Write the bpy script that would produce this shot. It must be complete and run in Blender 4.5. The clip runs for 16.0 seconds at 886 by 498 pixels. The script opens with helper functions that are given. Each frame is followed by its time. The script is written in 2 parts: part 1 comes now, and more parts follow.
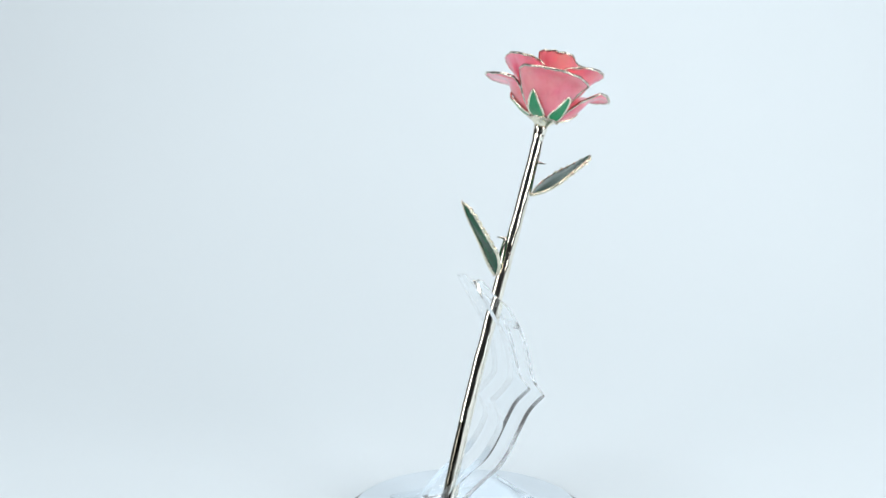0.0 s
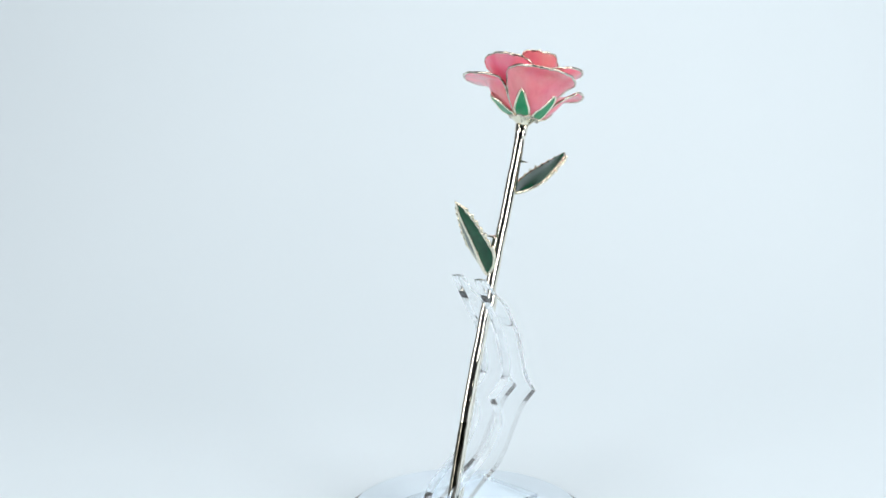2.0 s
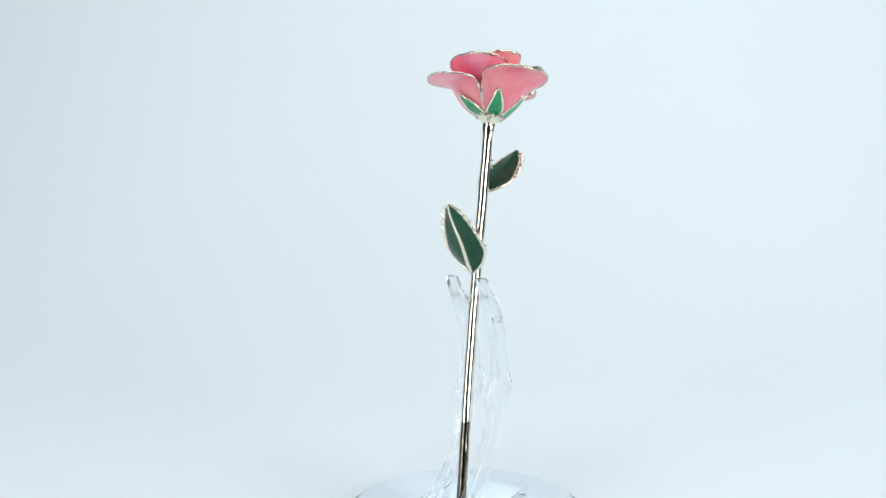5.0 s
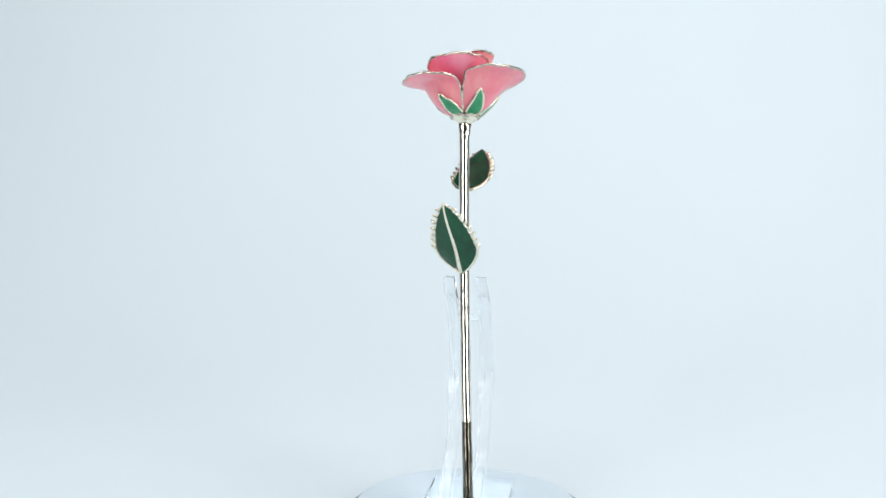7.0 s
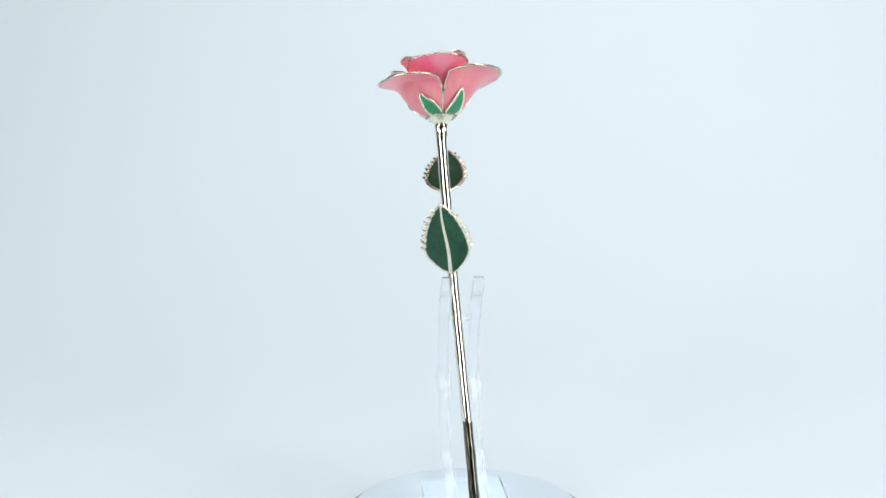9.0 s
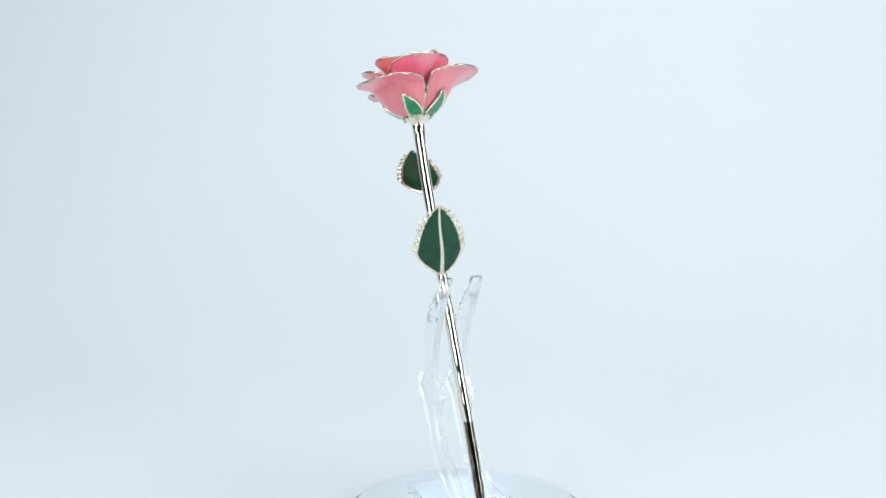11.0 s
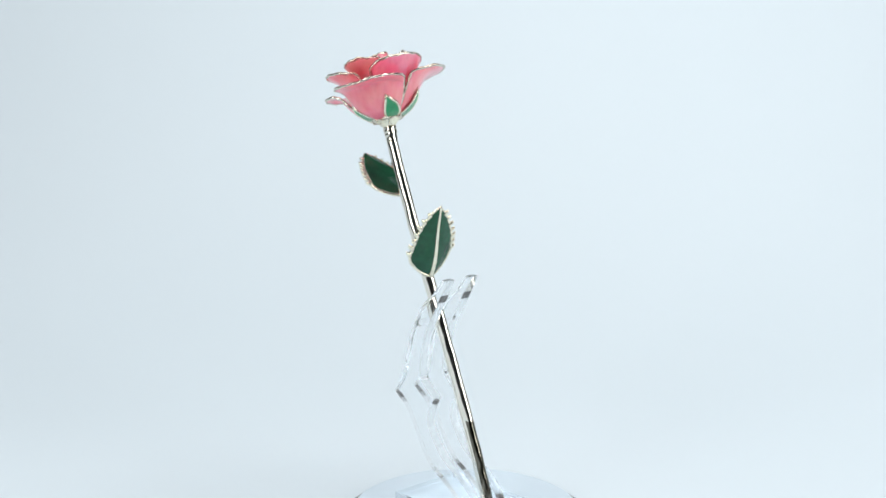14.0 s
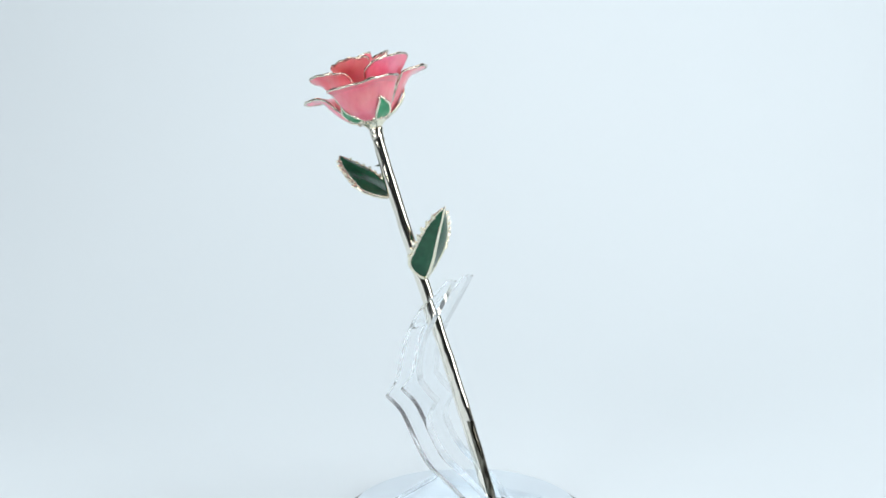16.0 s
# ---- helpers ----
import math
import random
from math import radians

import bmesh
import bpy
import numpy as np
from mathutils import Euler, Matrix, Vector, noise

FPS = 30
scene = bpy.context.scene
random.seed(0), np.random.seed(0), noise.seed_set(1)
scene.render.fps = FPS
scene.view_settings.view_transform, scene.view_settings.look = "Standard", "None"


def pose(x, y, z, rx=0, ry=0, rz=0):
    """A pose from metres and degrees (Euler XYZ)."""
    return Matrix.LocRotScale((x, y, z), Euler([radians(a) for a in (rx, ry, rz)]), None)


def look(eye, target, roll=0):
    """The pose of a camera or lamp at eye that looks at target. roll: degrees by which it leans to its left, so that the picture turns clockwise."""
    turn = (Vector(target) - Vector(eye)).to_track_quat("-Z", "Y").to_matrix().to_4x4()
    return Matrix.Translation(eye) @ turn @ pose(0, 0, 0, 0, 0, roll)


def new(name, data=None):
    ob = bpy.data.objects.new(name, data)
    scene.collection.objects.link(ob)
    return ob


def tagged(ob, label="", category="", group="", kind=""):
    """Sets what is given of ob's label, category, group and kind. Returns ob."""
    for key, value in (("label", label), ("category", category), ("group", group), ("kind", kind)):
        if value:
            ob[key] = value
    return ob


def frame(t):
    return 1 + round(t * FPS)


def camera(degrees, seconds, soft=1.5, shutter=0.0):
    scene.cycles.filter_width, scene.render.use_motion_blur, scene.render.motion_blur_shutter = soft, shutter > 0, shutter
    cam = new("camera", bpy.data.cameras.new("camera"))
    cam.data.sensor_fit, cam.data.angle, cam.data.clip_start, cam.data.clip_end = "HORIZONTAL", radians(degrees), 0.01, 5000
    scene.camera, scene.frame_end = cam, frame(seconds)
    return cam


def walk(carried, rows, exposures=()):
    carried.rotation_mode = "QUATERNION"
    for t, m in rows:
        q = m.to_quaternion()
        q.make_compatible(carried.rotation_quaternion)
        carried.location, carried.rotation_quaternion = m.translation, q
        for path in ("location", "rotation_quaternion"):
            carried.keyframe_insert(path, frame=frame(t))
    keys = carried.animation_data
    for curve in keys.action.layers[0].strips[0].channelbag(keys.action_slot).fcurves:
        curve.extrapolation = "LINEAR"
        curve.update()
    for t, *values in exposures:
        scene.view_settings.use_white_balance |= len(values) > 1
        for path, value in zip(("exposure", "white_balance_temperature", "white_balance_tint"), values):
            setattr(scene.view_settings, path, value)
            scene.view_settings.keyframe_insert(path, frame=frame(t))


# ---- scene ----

# ---------------------------------------------------------------- camera
EYE = Vector((0.0, -0.72, 0.28784))
YAW, PITCH = -0.019681, 0.170158
AHEAD = Vector((math.sin(YAW) * math.cos(PITCH), math.cos(YAW) * math.cos(PITCH), -math.sin(PITCH)))
cam = camera(41.709, 16.0, soft=1.6)
SHOT = look(EYE, EYE + AHEAD, -0.194)
walk(cam, [(0.0, SHOT), (16.0, SHOT)])

SPIN, FACING = 7.5117, 7.502          # turntable: degrees a second, moment at which the bloom leans straight away

# ---------------------------------------------------------------- light
world = bpy.data.worlds.new("studio_air")
scene.world = world
world.use_nodes = True
world.node_tree.nodes["Background"].inputs[0].default_value = (0.9, 0.95, 1.0, 1)
world.node_tree.nodes["Background"].inputs[1].default_value = 0.0
scene.view_settings.exposure = 0.0


def softbox(eye, target, w, h, power, colour=(1, 1, 1)):
    d = bpy.data.lights.new("softbox", "AREA")
    d.shape, d.size, d.size_y, d.energy, d.color = "RECTANGLE", w, h, power, colour
    ob = new("softbox", d)
    ob.matrix_world = look(eye, target)
    return ob


softbox((1.136, -0.766, 0.75), (0.1, 0.3, 0.2), 0.6, 1.2, 15.1)
softbox((-1.018, -0.917, 0.75), (0.0, 0.3, 0.2), 0.6, 1.2, 11.5)
# unseen overhead fill, added to brighten the backdrop
softbox((0.27, 0.1, 2.0), (0.18, 0.95, 0.2), 1.8, 0.9, 24.2)


# ---------------------------------------------------------------- materials
def material(name):
    m = bpy.data.materials.new(name)
    m.use_nodes = True
    nt = m.node_tree
    return m, nt, nt.nodes["Principled BSDF"]


def noise_node(nt, scale, detail=4, rough=0.5, stretch=None):
    co = nt.nodes.new("ShaderNodeTexCoord")
    n = nt.nodes.new("ShaderNodeTexNoise")
    n.inputs["Scale"].default_value, n.inputs["Detail"].default_value, n.inputs["Roughness"].default_value = scale, detail, rough
    if stretch:
        mp = nt.nodes.new("ShaderNodeMapping")
        mp.inputs["Scale"].default_value = stretch
        nt.links.new(co.outputs["Object"], mp.inputs[0])
        nt.links.new(mp.outputs[0], n.inputs["Vector"])
    else:
        nt.links.new(co.outputs["Object"], n.inputs["Vector"])
    return n


def ramp(nt, src, a, b, lo=0.3, hi=0.7):
    r = nt.nodes.new("ShaderNodeValToRGB")
    r.color_ramp.elements[0].position, r.color_ramp.elements[1].position = lo, hi
    r.color_ramp.elements[0].color, r.color_ramp.elements[1].color = (*a, 1), (*b, 1)
    nt.links.new(src, r.inputs[0])
    return r.outputs[0]


def bump(nt, bs, src, strength, dist):
    b = nt.nodes.new("ShaderNodeBump")
    b.inputs["Strength"].default_value, b.inputs["Distance"].default_value = strength, dist
    nt.links.new(src, b.inputs["Height"])
    nt.links.new(b.outputs[0], bs.inputs["Normal"])


def metal(name, a, b, rough, scale, strength, dist, stretch=None):
    m, nt, bs = material(name)
    n = noise_node(nt, scale, 3, 0.5, stretch)
    nt.links.new(ramp(nt, n.outputs[0], a, b), bs.inputs["Base Color"])
    bs.inputs["Metallic"].default_value = 1.0
    bs.inputs["Roughness"].default_value = rough
    bump(nt, bs, n.outputs[0], strength, dist)
    return m


STEM_METAL = metal("polished_champagne_gold", (0.80, 0.76, 0.66), (0.90, 0.86, 0.78), 0.05, 330, 0.12, 0.0003, (1, 1, 0.2))
# Dark reflection in the lower stem, put into the metal's colour.
FOOT_REFLECTION = metal("dark_reflection_gold", (0.05, 0.047, 0.037), (0.25, 0.235, 0.19), 0.12, 420, 0.15, 0.0003, (1, 1, 0.06))
# Dark reflections of crumpled gilt, put into the colour as random spots.
PETAL_GILT = metal("reflection_mottled_gilt", (0.42, 0.33, 0.26), (0.93, 0.88, 0.76), 0.16, 300, 1.0, 0.0012)
EDGE_METAL = metal("gilt_edging", (0.86, 0.81, 0.63), (0.93, 0.89, 0.75), 0.27, 420, 0.7, 0.0007)


def enamel(name, a, b, scale, subsurface, coat, stretch=None, rough=0.3):
    m, nt, bs = material(name)
    n = noise_node(nt, scale, 5, 0.6, stretch)
    tone = ramp(nt, n.outputs[0], a, b)
    if subsurface:
        streak = noise_node(nt, scale * 4, 4, 0.6, (1, 1, 0.08))
        veins = ramp(nt, streak.outputs[0], (0.86, 0.74, 0.78), (1, 1, 1), 0.32, 0.5)
        mix = nt.nodes.new("ShaderNodeMix")
        mix.data_type, mix.blend_type = "RGBA", "MULTIPLY"
        mix.inputs["Factor"].default_value = 0.35
        nt.links.new(tone, mix.inputs["A"])
        nt.links.new(veins, mix.inputs["B"])
        tone = mix.outputs["Result"]
    if subsurface:
        cloud = noise_node(nt, scale * 0.5, 2, 0.5)
        tint = ramp(nt, cloud.outputs[0], (1.0, 0.78, 0.98), (1.0, 1.12, 1.02), 0.36, 0.64)
        wash = nt.nodes.new("ShaderNodeMix")
        wash.data_type, wash.blend_type = "RGBA", "MULTIPLY"
        wash.inputs["Factor"].default_value = 0.8
        nt.links.new(tone, wash.inputs["A"])
        nt.links.new(tint, wash.inputs["B"])
        tone = wash.outputs["Result"]
    nt.links.new(tone, bs.inputs["Base Color"])
    bs.inputs["Roughness"].default_value = rough
    bs.inputs["Coat Weight"].default_value = coat
    bs.inputs["Coat Roughness"].default_value = 0.12
    if subsurface:
        bs.inputs["Subsurface Weight"].default_value = subsurface
        bs.inputs["Subsurface Radius"].default_value = (1.0, 0.35, 0.4)
        bs.inputs["Subsurface Scale"].default_value = 0.003
    fine = noise_node(nt, scale * 9, 3)
    bump(nt, bs, fine.outputs[0], 0.08, 0.0004)
    return m


PINK = enamel("pink_lacquered_petal", (0.92, 0.205, 0.262), (0.96, 0.32, 0.365), 110, 0.45, 0.6, (1, 1, 0.12))
ROSE = enamel("deep_pink_lacquered_petal", (0.92, 0.21, 0.34), (0.96, 0.32, 0.43), 110, 0.45, 0.6, (1, 1, 0.12))
CORAL = enamel("coral_lacquered_petal", (0.90, 0.255, 0.275), (0.95, 0.38, 0.375), 110, 0.45, 0.6, (1, 1, 0.12))
SEPAL_GREEN = enamel("bright_green_enamel", (0.008, 0.24, 0.09), (0.022, 0.34, 0.14), 180, 0, 0.4)
LEAF_GREEN = enamel("dark_green_enamel", (0.003, 0.050, 0.023), (0.008, 0.090, 0.040), 120, 0, 0.1, None, 0.24)
LEAF_GREEN.node_tree.nodes["Principled BSDF"].inputs["Coat Roughness"].default_value = 0.2
LEAF_GREEN.node_tree.nodes["Principled BSDF"].inputs["Specular IOR Level"].default_value = 0.36


def acrylic(name, tint, ior=1.49):
    m, nt, bs = material(name)
    bs.inputs["Base Color"].default_value = (*tint, 1)
    bs.inputs["Transmission Weight"].default_value = 1.0
    bs.inputs["IOR"].default_value = ior
    bs.inputs["Roughness"].default_value = 0.0
    return m


ACRYLIC = acrylic("clear_acrylic", (0.97, 0.98, 0.988), 1.42)
SOFT_ACRYLIC = acrylic("clear_soft_acrylic", (0.84, 0.86, 0.875), 1.2)


def cut_edge():
    """Saw-cut acrylic edge: clear with a faint haze."""
    m, nt, bs = material("cut_acrylic_edge")
    n = noise_node(nt, 700, 3)
    nt.links.new(ramp(nt, n.outputs[0], (0.93, 0.96, 0.98), (0.96, 0.98, 0.99)), bs.inputs["Base Color"])
    bs.inputs["Transmission Weight"].default_value = 0.93
    bs.inputs["IOR"].default_value = 1.125
    bs.inputs["Roughness"].default_value = 0.12
    bs.inputs["Coat Weight"].default_value = 0.35
    bs.inputs["Coat Roughness"].default_value = 0.02
    return m


CUT_EDGE = cut_edge()
BASE_ACRYLIC = enamel("pale_blue_glossy_acrylic", (0.61, 0.725, 0.81), (0.63, 0.74, 0.825), 8, 0, 0.0, None, 0.08)
# Dark refraction in the disc's edge, put into the rim's colour.
RIM_REFRACTION = enamel("dark_refraction_rim", (0.02, 0.023, 0.03), (0.03, 0.034, 0.042), 90, 0, 0.0, None, 0.5)


def paper(name, a, b):
    m, nt, bs = material(name)
    n = noise_node(nt, 1.6, 3)
    nt.links.new(ramp(nt, n.outputs[0], a, b), bs.inputs["Base Color"])
    bs.inputs["Roughness"].default_value = 0.75
    bs.inputs["Specular IOR Level"].default_value = 0.25
    fine = noise_node(nt, 900, 3)
    bump(nt, bs, fine.outputs[0], 0.05, 0.0003)
    return m


BACKDROP = paper("pale_blue_backdrop_paper", (0.727, 0.82, 0.875), (0.742, 0.835, 0.89))
ROOM = paper("grey_studio_wall", (0.14, 0.143, 0.147), (0.16, 0.163, 0.167))
DARK = paper("dark_studio_carpet", (0.04, 0.042, 0.045), (0.05, 0.052, 0.055))


# ---------------------------------------------------------------- mesh helpers
def mesh_object(name, verts, faces, mat, parent=None, label="", smooth=True):
    me = bpy.data.meshes.new(name)
    me.from_pydata([tuple(v) for v in verts], [], [tuple(f) for f in faces])
    bm = bmesh.new()
    bm.from_mesh(me)
    bmesh.ops.recalc_face_normals(bm, faces=bm.faces[:])
    bm.to_mesh(me)
    bm.free()
    me.materials.append(mat)
    if smooth:
        for p in me.polygons:
            p.use_smooth = len(p.vertices) < 5
    ob = new(name, me)
    ob.parent = parent
    if label:
        tagged(ob, label)
    return ob


def part(name, bm, mat, parent, label="", smooth=False):
    """Link a bmesh as one mesh object under a thing or a part."""
    bmesh.ops.recalc_face_normals(bm, faces=bm.faces[:])
    me = bpy.data.meshes.new(name)
    bm.to_mesh(me)
    bm.free()
    me.materials.append(mat)
    for p in me.polygons:
        p.use_smooth = smooth
    ob = new(name, me)
    ob.parent = parent
    if label:
        tagged(ob, label)
    return ob


def shell(grid, thick):
    """A closed thick sheet over a grid of points [i][j] (numpy, n x m x 3)."""
    g = np.asarray(grid, float)
    n, m, _ = g.shape
    nor = np.cross(np.gradient(g, axis=0), np.gradient(g, axis=1))
    nor /= np.linalg.norm(nor, axis=2, keepdims=True) + 1e-12
    v = np.concatenate([(g + nor * thick / 2).reshape(-1, 3), (g - nor * thick / 2).reshape(-1, 3)])
    at = lambda i, j, s: s * n * m + i * m + j
    f = []
    for i in range(n - 1):
        for j in range(m - 1):
            f.append((at(i, j, 0), at(i + 1, j, 0), at(i + 1, j + 1, 0), at(i, j + 1, 0)))
            f.append((at(i, j, 1), at(i, j + 1, 1), at(i + 1, j + 1, 1), at(i + 1, j, 1)))
    rim = [(i, 0) for i in range(n)] + [(n - 1, j) for j in range(1, m)] + [(i, m - 1) for i in range(n - 2, -1, -1)] + [(0, j) for j in range(m - 2, 0, -1)]
    for (a, b), (c, d) in zip(rim, rim[1:] + rim[:1]):
        f.append((at(a, b, 0), at(a, b, 1), at(c, d, 1), at(c, d, 0)))
    return v, f


def tube(path, radius, sides=8, closed=False, deep=None):
    """A round bar along a path; radius a number or one for each point; deep: how much deeper than wide it is, along y."""
    p = np.asarray(path, float)
    n = len(p)
    rad = np.broadcast_to(np.asarray(radius, float), (n,))
    if closed:
        tan = np.roll(p, -1, 0) - np.roll(p, 1, 0)
    else:
        tan = np.gradient(p, axis=0)
    tan /= np.linalg.norm(tan, axis=1, keepdims=True) + 1e-12
    ref = np.array([0.31, 0.52, 0.79])
    side = ref - tan[0] * (ref @ tan[0])
    side /= np.linalg.norm(side)
    v = []
    for i in range(n):
        side = side - tan[i] * (side @ tan[i])
        side /= np.linalg.norm(side)
        up = np.cross(tan[i], side)
        for k in range(sides):
            a = 2 * math.pi * k / sides
            d = rad[i] * (math.cos(a) * side + math.sin(a) * up)
            if deep is not None:
                d = d * np.array((1, deep[i], 1))
            v.append(p[i] + d)
    f = []
    for i in range(n if closed else n - 1):
        for k in range(sides):
            j = (i + 1) % n
            f.append((i * sides + k, i * sides + (k + 1) % sides, j * sides + (k + 1) % sides, j * sides + k))
    if not closed:
        f.append(tuple(range(sides)))
        f.append(tuple((n - 1) * sides + k for k in range(sides)))
    return np.array(v), f


def join(*pieces):
    v, f, base = [], [], 0
    for a, b in pieces:
        v.extend(list(a))
        f.extend([tuple(i + base for i in q) for q in b])
        base += len(a)
    return v, f


def spline(points, t):
    """Catmull-Rom through the points (k x d), at t in 0..1."""
    p = np.asarray(points, float)
    p = np.vstack([2 * p[0] - p[1], p, 2 * p[-1] - p[-2]])
    s = np.clip(np.asarray(t, float), 0, 1) * (len(p) - 3)
    i = np.minimum(s.astype(int), len(p) - 4)
    u = (s - i)[..., None]
    a, b, c, d = p[i], p[i + 1], p[i + 2], p[i + 3]
    return 0.5 * (2 * b + (c - a) * u + (2 * a - 5 * b + 4 * c - d) * u * u + (3 * b - a - 3 * c + d) * u ** 3)


# ---------------------------------------------------------------- the studio
def backdrop_sweep():
    """One seamless paper sweep: table top, cove and upright back."""
    prof = [(-0.6, BED), (-0.4, BED), (0.0, BED)]
    prof += [(y, BED + 0.45 * (y - 0.1) ** 3) for y in np.linspace(0.1, 1.75, 50)]
    xs = np.linspace(-1.5, 1.5, 9)
    grid = np.array([[(x, y, z) for x in xs] for y, z in prof])
    v, f = shell(grid, 0.002)
    v = v - np.array([0, 0, 0.001])
    ob = mesh_object("backdrop", v, f, BACKDROP)
    tagged(ob, "seamless pale blue paper backdrop sweep, softly lit", "backdrop", kind="structure")


def studio_room():
    for name, lo, hi in (("floor", (-2.2, -2.4, -0.06), (2.2, 2.2, BED - 0.003)), ("ceiling", (-2.2, -2.4, 2.4), (2.2, 2.2, 2.45)),
                         ("wall_west", (-2.25, -2.4, -0.06), (-2.2, 2.2, 2.4)), ("wall_east", (2.2, -2.4, -0.06), (2.25, 2.2, 2.4)),
                         ("wall_south", (-2.2, -2.45, -0.06), (2.2, -2.4, 2.4)), ("wall_north", (-2.2, 2.2, -0.06), (2.2, 1.95, 2.4))):
        bm = bmesh.new()
        bmesh.ops.create_cube(bm, size=1)
        for w in bm.verts:
            w.co = [lo[k] + (w.co[k] + 0.5) * (hi[k] - lo[k]) for k in range(3)]
        ob = part(name, bm, DARK if name == "floor" else ROOM, None)
        tagged(ob, ("plain dark carpet over the studio " if name == "floor" else "plain grey studio ") + name.split("_")[0], name.split("_")[0], kind="structure")


# ---------------------------------------------------------------- the rose
LEAN = radians(17.5)
HEAD = Vector((-0.0045, 0.0615, 0.238))
AXIS = np.array([0, math.sin(LEAN), math.cos(LEAN)])
BACK = np.array([0, math.cos(LEAN), -math.sin(LEAN)])
RIGHT = np.array([1.0, 0, 0])


def bloom(az, r, h):
    """A point of the bloom from its angle round the flower's axis (radians), radius and height (millimetres)."""
    h = np.asarray(h, float)
    h = h + 2.2 * np.clip(1 - h / 13, 0, 1) - 0.02 * np.clip(h - 20, 0, None)
    az, r, h = np.asarray(az)[..., None], np.asarray(r)[..., None] / 1000, h[..., None] / 1000
    return np.array(HEAD) + r * (np.cos(az) * RIGHT + np.sin(az) * BACK) + h * AXIS


def petal(parent, az, half, mid, side_a, side_b, mat, seed, label, corner=0.05, sharp=2.2, wave=0.5, thick=0.0011, bar=0.0009):
    """A cupped petal. mid, side_a, side_b: profiles (radius, height) in mm along its middle and its two side edges."""
    n, m = 37, 25
    u = np.linspace(-1, 1, n)
    v = np.linspace(0, 1, m)
    rnd = random.Random(seed)
    ph = [rnd.uniform(0, 6.28) for _ in range(4)]
    g = np.zeros((n, m, 3))
    for i, a in enumerate(u):
        vv = v * (1 - corner * abs(a) ** 7)
        s = abs(a) ** sharp
        pm, ps = spline(mid, vv), spline(side_a if a < 0 else side_b, vv)
        q = pm * (1 - s) + ps * s
        wob = wave * vv ** 3 * (math.sin(3.1 * a + ph[0]) + 0.6 * math.sin(7.3 * a + ph[1]))
        wob2 = wave * vv ** 6 * (0.35 * math.sin(17 * a + ph[2]) + 0.5 * max(0, math.sin(11 * a + ph[3])) ** 6)
        g[i] = bloom(radians(az) + radians(half) * a * (1 + 0.30 * (1 - vv)), q[:, 0] + wob * 0.8, q[:, 1] + wob * 0.5 + wob2)
    vt, f = shell(g, thick)
    ob = mesh_object("petal", vt, f, mat, parent, label)
    start = 6
    path = [g[0, j] for j in range(start, m)] + [g[i, m - 1] for i in range(1, n)] + [g[n - 1, j] for j in range(m - 2, start - 1, -1)]
    path = np.array(path)
    rr = random.Random(seed + 50)
    rad = np.array([bar * (0.95 + 0.3 * (rr.random() - 0.5) + 0.3 * noise.noise(Vector(p) * 420)) for p in path])
    tv, tf = tube(path, rad, 7)
    mesh_object("gilt_edge", tv, tf, PETAL_GILT, ob, "pale gold edging along the petal")
    return ob


def sepal(parent, az_base, az_tip, tip_r, tip_h, width, inset, girth=1.0):
    n, m = 11, 17
    mid = [(9.3, 4.2), (14.6 * girth, 6.7), (19.6 * girth, 11.2), (tip_r - 0.6, tip_h - 3.4), (tip_r + 0.3, tip_h)]
    g = np.zeros((n, m, 3))
    v = np.linspace(0, 1, m)
    q = spline(mid, v)
    wid = width * np.interp(v, [0, 0.12, 0.3, 0.55, 0.8, 1.0], [0.84, 1.06, 1.1, 0.78, 0.40, 0.03])
    az = radians(az_base) + radians(az_tip - az_base) * v
    for i, a in enumerate(np.linspace(-1, 1, n)):
        g[i] = bloom(az + a * wid / (q[:, 0] + 1), q[:, 0] + 1.0 - inset + 0.5 * a * a, q[:, 1])
    vt, f = shell(g, 0.0009)
    ob = mesh_object("sepal", vt, f, SEPAL_GREEN, parent, "bright green enamel sepal")
    path = np.array([g[0, j] for j in range(m)] + [g[n - 1, j] for j in range(m - 2, -1, -1)])
    tv, tf = tube(path, 0.0008, 7)
    mesh_object("gilt_edge", tv, tf, EDGE_METAL, ob, "pale gold edging round the sepal")


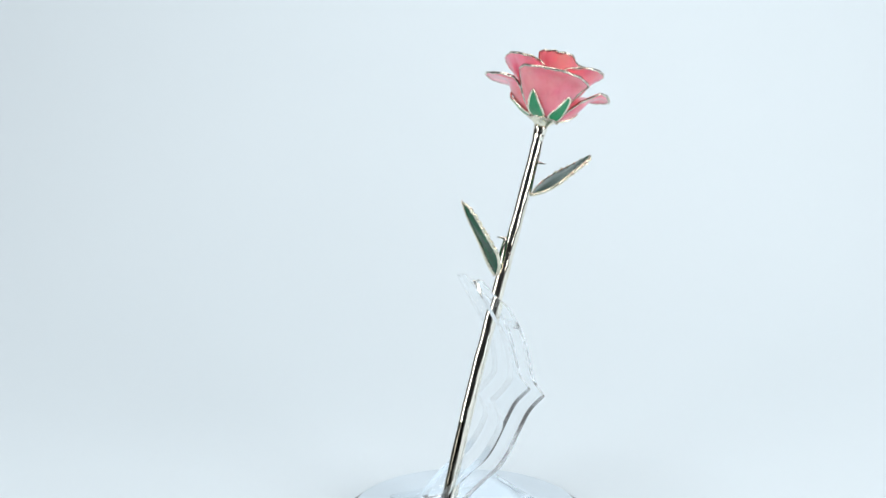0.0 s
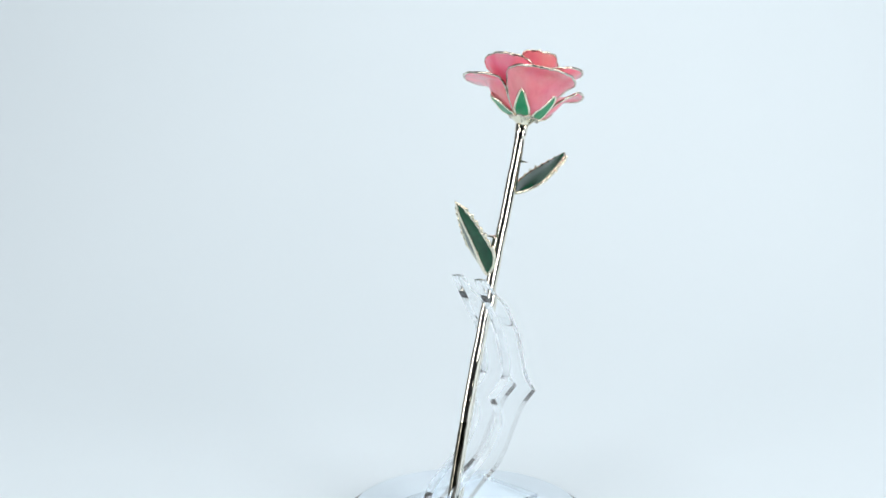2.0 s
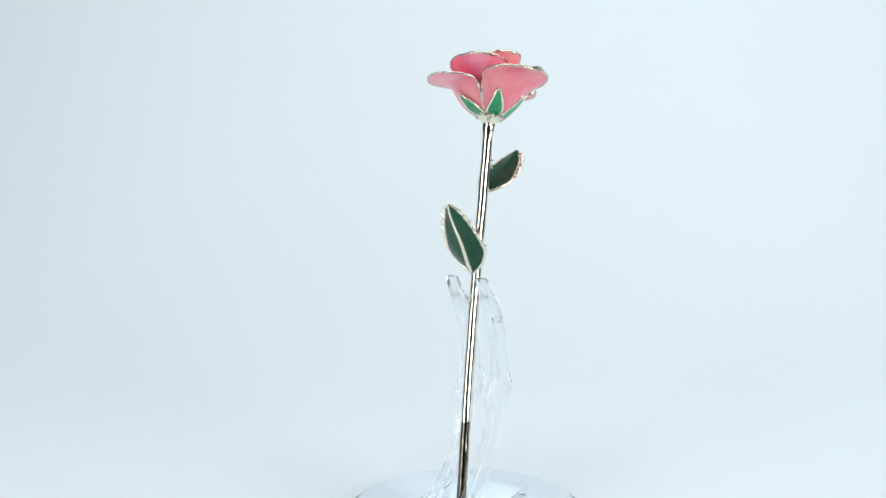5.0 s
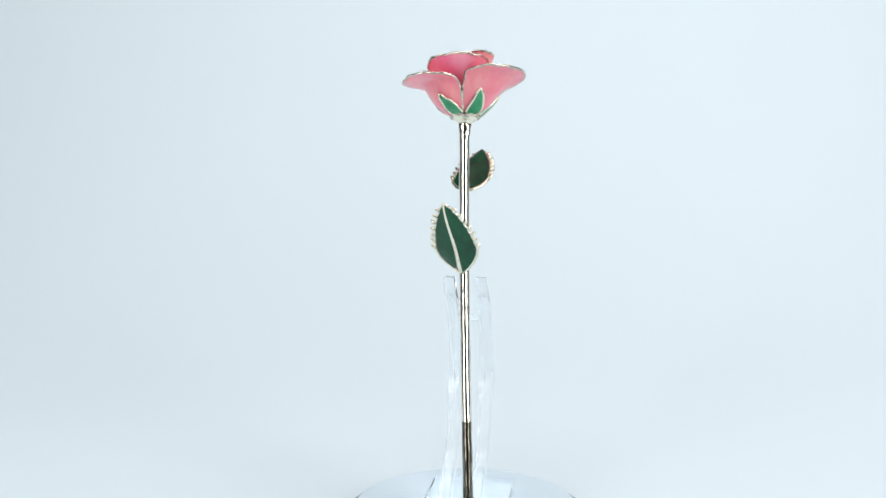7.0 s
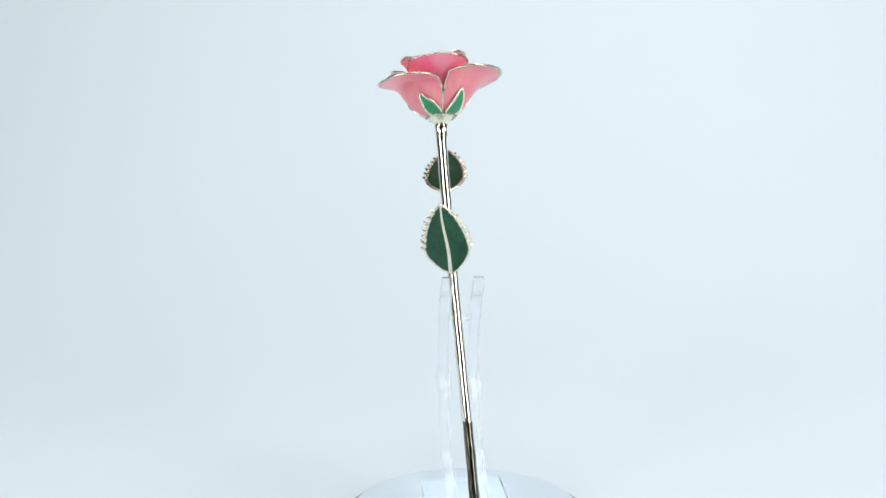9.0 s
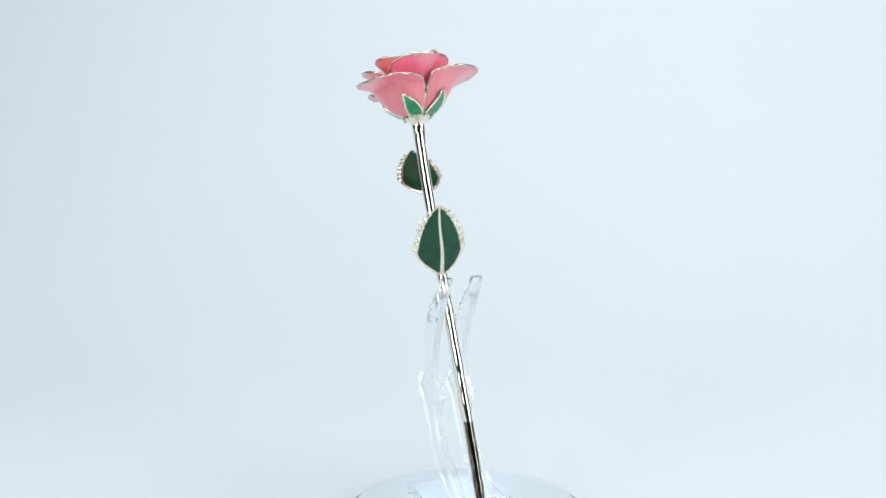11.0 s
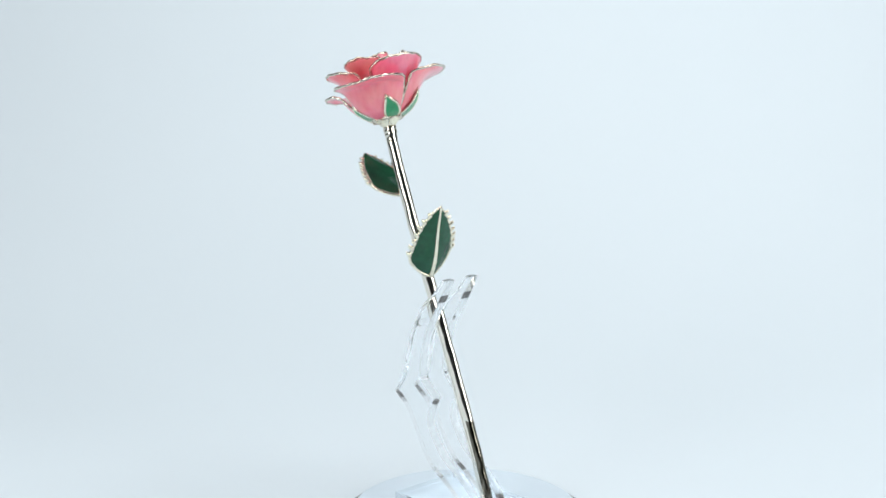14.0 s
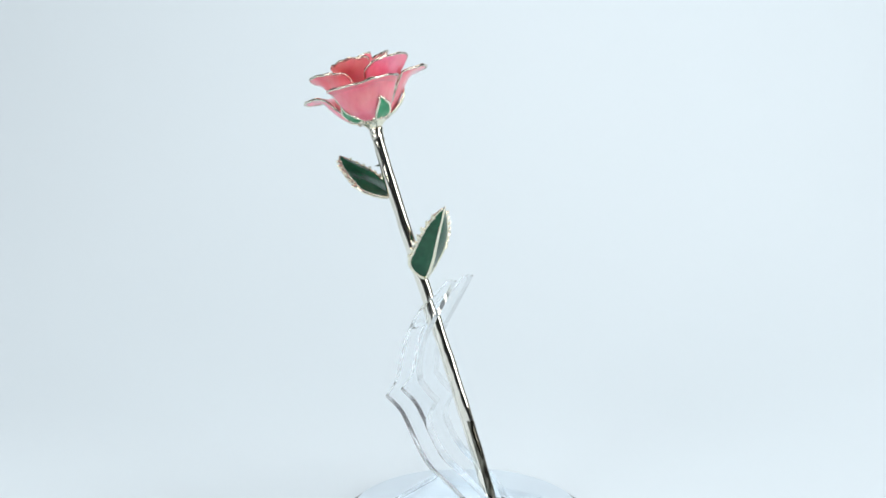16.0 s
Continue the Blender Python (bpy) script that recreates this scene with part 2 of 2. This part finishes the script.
def leaf(parent, base, tip, across, half_width, bend, arch, rib_side, label):
    """A serrated leaf: green enamel sheet, toothed gold border and gold midrib."""
    base, tip = np.array(base), np.array(tip)
    ln = tip - base
    length = np.linalg.norm(ln)
    ln /= length
    ac = np.array(across, float)
    ac -= ln * (ac @ ln)
    ac /= np.linalg.norm(ac)
    up = np.cross(ac, ln)

    def place(s, a):
        w = half_width * WIDTH(s) * (0.94 if a > 0 else 1 + 0.08 * max(0, 1 - abs(s - 0.22) / 0.25))
        fold = arch * abs(a) ** 1.4 * WIDTH(s) + bend * (4 * s * (1 - s)) + 0.00035 * math.sin(9 * s + 3 * a)
        return base + ln * s * length + ac * a * w + up * fold

    WIDTH = lambda s: float(np.interp(s, [0, 0.04, 0.12, 0.22, 0.30, 0.36, 0.5, 0.65, 0.8, 0.9, 0.97, 1.0], [0.08, 0.33, 0.64, 0.87, 0.97, 1.0, 0.94, 0.80, 0.58, 0.37, 0.14, 0.03]))
    ss = np.linspace(0, 1, 41)
    grid = np.array([[place(s, a) for a in np.linspace(-1, 1, 13)] for s in ss])
    vt, f = shell(grid, 0.0010)
    ob = mesh_object("leaf", vt, f, LEAF_GREEN, parent, label)
    first, step, count = 0.35, 0.092, 6
    pieces = []
    for sgn in (-1, 1):
        ring = []
        for s in np.linspace(0, 1, 110):
            k = (s - first) / step
            dip = 0.045 * (1 - math.cos(2 * math.pi * k)) / 2 if 0 < k < count else 0.0
            ring.append(place(s, sgn * (1 - dip / max(0.3, WIDTH(s)))))
        pieces.append(tube(np.array(ring), np.interp(np.linspace(0, 1, 110), [0, 0.1, 0.36, 0.5, 1], [0.0011, 0.00105, 0.0011, 0.00095, 0.0008]), 8))
    mesh_object("gilt_edge", *join(*pieces), EDGE_METAL, ob, "pale gold border of the leaf")
    rr = random.Random(round(length * 1e6))
    for sgn in (-1, 1):
        for k in range(count + 1):
            s = first + step * k
            p = place(s, sgn)
            size = (0.0029 if k < 5 else 0.0024) * rr.uniform(0.85, 1.15)
            out = ac * sgn
            hook = np.array([p - out * 0.0007 - ln * 0.0013, p + out * size * 0.28, p + out * size * 0.60 + ln * size * 0.34 + up * size * rr.uniform(-0.1, 0.2), p + out * size * 0.70 + ln * size * 0.80])
            tv, tf = tube(spline(hook, np.linspace(0, 1, 9)), np.interp(np.linspace(0, 1, 9), [0, 0.35, 0.75, 1], [0.0014, 0.0013, 0.0009, 0.0003]), 8)
            mesh_object("tooth", tv, tf, EDGE_METAL, ob)
    if not rib_side:
        return ob
    rib = np.array([place(s, 0.05 * math.sin(5 * s)) + up * 0.0007 * rib_side for s in np.linspace(0, 1.04, 36)])
    tv, tf = tube(rib, np.interp(np.linspace(0, 1, 36), [0, 0.12, 0.5, 1], [0.0012, 0.0014, 0.00115, 0.0006]), 9)
    mesh_object("midrib", tv, tf, EDGE_METAL, ob, "pale gold midrib")
    return ob


def stem_at(z):
    k = z / 0.25
    return np.array([0.0057926 * k ** 3 - 0.0029905 * k * k - 0.010013 * k + 0.0026035,
                     -0.0251455 * k ** 3 + 0.0437818 * k * k + 0.063868 * k - 0.0171237, z])


def rose():
    ob = tagged(new("rose"), "lacquered pink rose with gilt edges and polished champagne gold stem", "rose")
    zs = np.linspace(0.0003, 0.243, 420)
    rad = [0.0033 + 0.0006 * z + (0.0004 if z > 0.232 else 0) + 0.00007 * math.sin(z * 230) + 0.00006 * math.sin(z * 97 + 1) for z in zs]
    deep = np.interp(zs, [0, 0.06, 0.115, 0.14, 0.2, 0.25], [1.34, 1.36, 1.34, 1.28, 1.24, 1.05])
    line = np.array([stem_at(z) for z in zs])
    line[:, 1] += (deep - 1) * 0.0034
    line[:, 0] += np.interp(zs, [0, 0.1, 0.19, 0.235], [0.0003, 0.0004, 0.0004, 0])
    sides = 40
    tv, tf = tube(line, rad, sides, False, deep)
    for i, p in enumerate(tv):
        z = zs[i // sides]
        q = Vector(p)
        out = q - Vector(line[i // sides])
        out.normalize()
        flank = max(0.0, math.cos(math.atan2(out.y, out.x) - radians(-160))) ** 2
        pitted = flank * min(1, max(0, (z - 0.155) / 0.02))
        worn = min(1, max(0, (0.056 - z) / 0.004))
        swell = 0.00019 * noise.noise(Vector((q.x * 170, q.y * 170, z * 95)))
        ripple = 0.00002 * noise.noise(Vector((q.x * 500, q.y * 500, z * 190)))
        pits = pitted * (0.00002 * noise.noise(q * 430) + 0.000045 * noise.noise(q * 1100)) + 0.000025 * worn * noise.noise(Vector((q.x * 1300, q.y * 1300, z * 60)))
        tv[i] = p + np.array(out) * (swell + ripple + pits)
    stem = mesh_object("stem", tv, tf, STEM_METAL, ob, "polished champagne gold stem, dark reflection coloured in on its lower front")
    stem.data.materials.append(FOOT_REFLECTION)
    # front of the lower stem gets the gold with the dark reflection coloured in
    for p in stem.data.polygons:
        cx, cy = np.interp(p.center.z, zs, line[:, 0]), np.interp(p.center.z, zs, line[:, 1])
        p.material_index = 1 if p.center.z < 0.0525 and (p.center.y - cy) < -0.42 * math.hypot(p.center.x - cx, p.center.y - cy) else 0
    # cone-shaped receptacle under the bloom
    prof = [(3.5, -3.2), (4.3, -1.6), (5.9, 0.3), (7.7, 2.0), (9.4, 3.6), (10.6, 4.9), (9.8, 6.0), (2.0, 6.4)]
    n = 28
    cone = []
    for j, (r, h) in enumerate(prof):
        for k in range(n):
            a = 2 * math.pi * k / n
            cone.append(bloom(a, r * (1 + 0.05 * math.sin(5 * a + 0.6) * min(1, max(0, (h + 2) / 6))), h))
    f = [(j * n + k, j * n + (k + 1) % n, (j + 1) * n + (k + 1) % n, (j + 1) * n + k) for j in range(len(prof) - 1) for k in range(n)]
    f += [tuple(range(n)), tuple((len(prof) - 1) * n + k for k in range(n))]
    mesh_object("receptacle", cone, f, EDGE_METAL, ob, "pale gold cone under the bloom")

    mid = [(4, 2.5), (11.2, 5.6), (17.8, 10.2), (24.6, 18.8), (28.6, 25), (34.5, 29.2)]
    edge = [(3.5, 2), (8.5, 4.7), (12.6, 8.0), (18.2, 15.1), (23.2, 21.8)]
    slim = [(3.5, 2), (8, 5), (11.8, 9.3), (16.8, 15.5), (22.6, 21.8)]
    full = [(3.5, 2), (9.8, 5.3), (15.6, 9.8), (22.2, 18), (26, 23.7)]
    petal(ob, -40, 45, [(4, 2.5), (10.4, 5.8), (16.3, 10.6), (23.1, 19), (27.8, 25), (34.2, 29.2), (43.3, 31.0)], edge + [(26, 26), (29.6, 30.4)], slim + [(28.6, 26.3), (35.5, 29.5)], PINK, 1, "broad pink outer petal with flared lip")
    petal(ob, -147, 46, mid[:-1] + [(35, 25.4), (44.3, 25.6)], full + [(28.5, 26), (35, 28.2)], edge + [(25.3, 23.8), (28.3, 26.3)], PINK, 2, "broad pink outer petal with flared lip")
    petal(ob, 88, 44, mid[:-1] + [(36, 29.2), (42, 27.6)], slim + [(28.5, 26.5), (34, 31)], full + [(28.5, 26), (34, 28.5)], PINK, 3, "pink outer petal curled down at its lip")
    inner = [(3, 5), (8, 11), (15, 20), (22, 28)]
    petal(ob, -98, 43, inner + [(29.3, 34.5), (33.3, 39.3)], inner[:3] + [(21.5, 27), (27.8, 32.5), (32.6, 36.2)], inner[:3] + [(20, 27), (25, 33), (29.5, 38)], ROSE, 4, "deep pink inner petal standing upright", corner=0.10, sharp=3.0)
    petal(ob, 25, 46, inner[:3] + [(21, 27), (26, 35.5), (33, 41.4)], inner[:3] + [(19, 27), (22, 33), (25, 37)], inner[:3] + [(19, 27), (22, 33), (25, 37)], PINK, 5, "pink middle petal with pointed tip", sharp=1.5)
    petal(ob, 142, 46, inner[:3] + [(21, 27), (26, 35), (33.5, 40.3)], inner[:3] + [(19, 27), (22, 33), (25, 36)], inner[:3] + [(19, 27), (22, 33), (25, 36)], PINK, 6, "pink middle petal with pointed tip", sharp=1.5)
    core = [(2.5, 8), (6, 16), (11, 26), (15, 35)]
    petal(ob, -20, 54, core + [(16.8, 41.5), (18, 46.6)], core + [(18, 41), (21.5, 46.0)], core + [(14.5, 38.5), (15.5, 41.5)], CORAL, 7, "coral pink bud petal with wavy rim", wave=0.9, sharp=1.3)
    petal(ob, -178, 52, core + [(20.2, 39.5), (23.9, 43.5)], core + [(13.5, 39), (13, 41.5)], core + [(16, 40), (17.5, 44.5)], CORAL, 8, "coral pink bud petal with wavy rim", wave=0.9, sharp=1.6)
    petal(ob, 80, 60, core + [(16, 40), (17, 44)], core + [(13, 40), (12, 44)], core + [(13, 40), (12, 44)], CORAL, 9, "coral pink bud petal with wavy rim", wave=0.6)
    heart = [(1, 10), (3, 18), (6, 28), (8, 36)]
    petal(ob, -70, 80, heart + [(9.5, 42.5), (9.5, 47.6)], heart + [(8.5, 42), (8.5, 45.5)], heart + [(8, 42), (7, 45.5)], CORAL, 10, "tight coral heart petal", wave=0.6, sharp=1.4)
    petal(ob, 110, 80, heart + [(8.5, 42.5), (8, 47.2)], heart + [(7, 42), (5, 45)], heart + [(7, 42), (5, 45)], CORAL, 11, "tight coral heart petal", wave=0.6, sharp=1.4)

    for az0, az1, r, h, w, ins, girth in ((-59, -62, 22.8, 19.4, 4.6, 0.7, 0.96), (-116, -131, 23.1, 17.0, 4.6, 0.7, 1.0), (2, -3, 21.0, 21.0, 4.3, 0.3, 0.78), (152, 158, 22.4, 17.4, 4.3, 2.7, 1.0), (80, 82, 23, 18, 4.3, 1.4, 1.0)):
        sepal(ob, az0, az1, r, h, w, ins, girth)

    leaf(ob, (-0.0043, 0.0263, 0.1441), (-0.0143, 0.0083, 0.1907), (0.956, -0.292, 0.0), 0.0150, 0.001, -0.0042, 1, "dark green enamel leaf with toothed gold border")
    leaf(ob, (-0.0029, 0.0535, 0.1943), (0.0055, 0.0949, 0.2182), (0.935, -0.345, 0.0), 0.0131, 0.0004, -0.001, 0, "dark green enamel leaf with toothed gold border")
    for z, tipp in ((0.2160, (-0.0020, 0.0640, 0.2138)), (0.1665, (-0.0085, 0.0300, 0.1680))):
        b = stem_at(z)
        t = np.array(tipp)
        tv, tf = tube(np.array([b, b + (t - b) * 0.45, b + (t - b) * 0.75, t]), [0.0020, 0.0011, 0.0006, 0.0002], 8)
        mesh_object("thorn", tv, tf, STEM_METAL, ob, "small pointed metal thorn")
    # stalks that join the leaves to the stem
    for pts, rr in (([(0, -0.0026, 0.1452), (-0.0004, -0.0034, 0.152), (-0.0008, -0.0034, 0.160), (-0.0008, -0.0026, 0.1665)], [0.0022, 0.0019, 0.0017, 0.0020]),
                    ([(0, 0.0012, 0.1905), (0.0002, 0.0028, 0.1925), (0.0003, 0.0036, 0.1945), (0.0004, 0.0052, 0.1958)], [0.0020, 0.0018, 0.0015, 0.0012])):
        path = spline(np.array([stem_at(z) + np.array((x, y, 0)) for x, y, z in pts]), np.linspace(0, 1, 16))
        tv, tf = tube(path, spline(np.array(rr)[:, None], np.linspace(0, 1, 16))[:, 0], 12)
        mesh_object("leaf_stalk", tv, tf, STEM_METAL, ob, "short metal leaf stalk")
    # crumpled neck under the cone
    n = 30
    lumps = []
    for j, h in enumerate(np.linspace(-15, -2.0, 20)):
        for k in range(n):
            a = 2 * math.pi * k / n
            q = Vector((math.cos(a) * 1.9, math.sin(a) * 1.9, h * 0.75))
            lumps.append(bloom(a, 3.05 + 0.115 * (h + 15) + (0.12 + 0.05 * (h + 15)) * noise.noise(q), h))
    f = [(j * n + k, j * n + (k + 1) % n, (j + 1) * n + (k + 1) % n, (j + 1) * n + k) for j in range(19) for k in range(n)]
    f += [tuple(range(n)), tuple(19 * n + k for k in range(n))]
    mesh_object("neck", lumps, f, STEM_METAL, ob, "crumpled metal neck of the stem")
    # knotted ring round the cone
    aa = np.linspace(0, 2 * math.pi, 91)[:-1]
    ring = bloom(aa, 9.3 + 0.3 * np.sin(7 * aa), 3.5 + 0.5 * np.sin(10 * aa + 1))
    tv, tf = tube(ring, 0.0008 + 0.0003 * np.sin(15 * aa), 8, True)
    mesh_object("calyx_ring", tv, tf, PETAL_GILT, ob, "knotted metal ring under the sepals")
    return ob


# ---------------------------------------------------------------- the stand
BASE_R, BASE_TOP = 0.0803, -0.008
BED = BASE_TOP - 0.0055


def hazed(ob, axis):
    """Saw-cut edges on all faces but the two polished ones that face along the axis."""
    ob.data.materials.append(CUT_EDGE)
    for p in ob.data.polygons:
        p.material_index = 0 if abs(p.normal[axis]) > 0.9 else 1
    ob.visible_shadow = False
    return ob


def bracket_plate(name, parent, x0, x1):
    """A clear plate cut to a curly-bracket outline in the y-z plane."""
    front_up = [(1.0, 145.3), (6.5, 135.3), (14.3, 121.5), (21.5, 109), (26, 95), (27.5, 85), (27, 78)]
    front_in = [(27, 78), (24.5, 74.8), (20, 70.5), (13.8, 66)]
    front_low = [(13.8, 66), (17.8, 59.5), (20.6, 51), (17.5, 43), (10, 32), (2, 25), (-10, 17.5), (-20, 9), (-25, 0.2)]
    back_up = [(5.5, 145.3), (14.5, 134.6), (24.7, 125.4), (35.5, 106.5), (41, 87.5), (44.5, 75), (52.3, 63.7)]
    back_low = [(52.3, 63.7), (41.8, 56), (35, 46), (26.2, 30.5), (18, 20.5), (7.5, 14), (-4, 6), (-12, 0.2)]
    line = []
    for seg, k in ((front_up, 26), (front_in, 8), (front_low, 30)):
        line += list(spline(seg, np.linspace(0, 1, k)))[:-1]
    line += [np.array(front_low[-1])]
    back = []
    for seg, k in ((back_up, 28), (back_low, 28)):
        back += list(spline(seg, np.linspace(0, 1, k)))[:-1]
    back += [np.array(back_low[-1])]
    ring = [q + np.array((0.5, 0)) for q in line + back[::-1]]
    bm = bmesh.new()
    a = [bm.verts.new((x0, y / 1000, z / 1000)) for y, z in ring]
    b = [bm.verts.new((x1, y / 1000, z / 1000)) for y, z in ring]
    bm.faces.new(a)
    bm.faces.new(b[::-1])
    n = len(ring)
    for i in range(n):
        bm.faces.new((a[i], b[i], b[(i + 1) % n], a[(i + 1) % n]))
    caps = [f for f in bm.faces if len(f.verts) > 4]
    rim = [e for e in bm.edges if any(f in caps for f in e.link_faces)]
    bmesh.ops.bevel(bm, geom=rim, offset=0.0005, segments=2, affect="EDGES", profile=0.5)
    bmesh.ops.triangulate(bm, faces=[f for f in bm.faces if len(f.verts) > 4])
    return hazed(part(name, bm, ACRYLIC, parent, "clear acrylic plate cut to a bracket shape"), 0)


def box(lo, hi, bevel):
    bm = bmesh.new()
    bmesh.ops.create_cube(bm, size=1)
    for w in bm.verts:
        w.co = [lo[k] + (w.co[k] + 0.5) * (hi[k] - lo[k]) for k in range(3)]
    bmesh.ops.bevel(bm, geom=bm.edges[:], offset=bevel, segments=2, affect="EDGES", profile=0.5)
    return bm


def stand():
    ob = tagged(new("flower_stand"), "clear acrylic flower stand with two bracket plates on a disc", "stand")
    n = 160
    core, low = BASE_R - 0.0058, BED + 0.0005
    for name, prof, mat, label in (("base", [(0.0, low), (core, low), (core, BASE_TOP), (0.0, BASE_TOP)], BASE_ACRYLIC, "round glossy pale blue acrylic base"),
                                   ("rim", [(core + 0.00005, BASE_TOP - 0.0001), (core + 0.00005, low), (BASE_R, low), (BASE_R, BASE_TOP - 0.0045)], RIM_REFRACTION, "bevelled rim, dark refraction put into its grey colour")):
        bm = bmesh.new()
        rings = [[bm.verts.new((r * math.cos(2 * math.pi * k / n), r * math.sin(2 * math.pi * k / n), z)) for k in range(n)] for r, z in prof if r > 0]
        if name == "base":
            bm.faces.new(rings[0][::-1])
            bm.faces.new(rings[-1])
        pairs = list(zip(rings, rings[1:])) + ([(rings[-1], rings[0])] if name == "rim" else [])
        for a, b in pairs:
            for k in range(n):
                bm.faces.new((a[k], a[(k + 1) % n], b[(k + 1) % n], b[k]))
        part(name, bm, mat, ob, label)
    part("foot_slab", box((-0.027, -0.042, BASE_TOP + 0.0001), (0.028, 0.039, 0.0), 0.0007), SOFT_ACRYLIC, ob, "rectangular clear acrylic foot slab").visible_shadow = False
    bracket_plate("plate", ob, -0.0146, -0.0078)
    bracket_plate("plate", ob, 0.0057, 0.0125)
    tv, tf = tube(np.array([(x, 0.0335, 0.1125) for x in (-0.0078, -0.0036, 0.0014, 0.0057)]), 0.0022, 20)
    mesh_object("spacer", tv, tf, CUT_EDGE, ob, "clear rod between the plates").visible_shadow = False
    return ob


backdrop_sweep()
studio_room()
ROSE_THING = rose()
STAND = stand()


# ---------------------------------------------------------------- what moves
def motions():
    rows = [(t, pose(0, 0, 0, 0, 0, SPIN * (t - FACING))) for t in range(17)]
    walk(ROSE_THING, rows)
    walk(STAND, [(t, m @ pose(0, 0, 0, 0, 0, -4.8)) for t, m in rows])


motions()
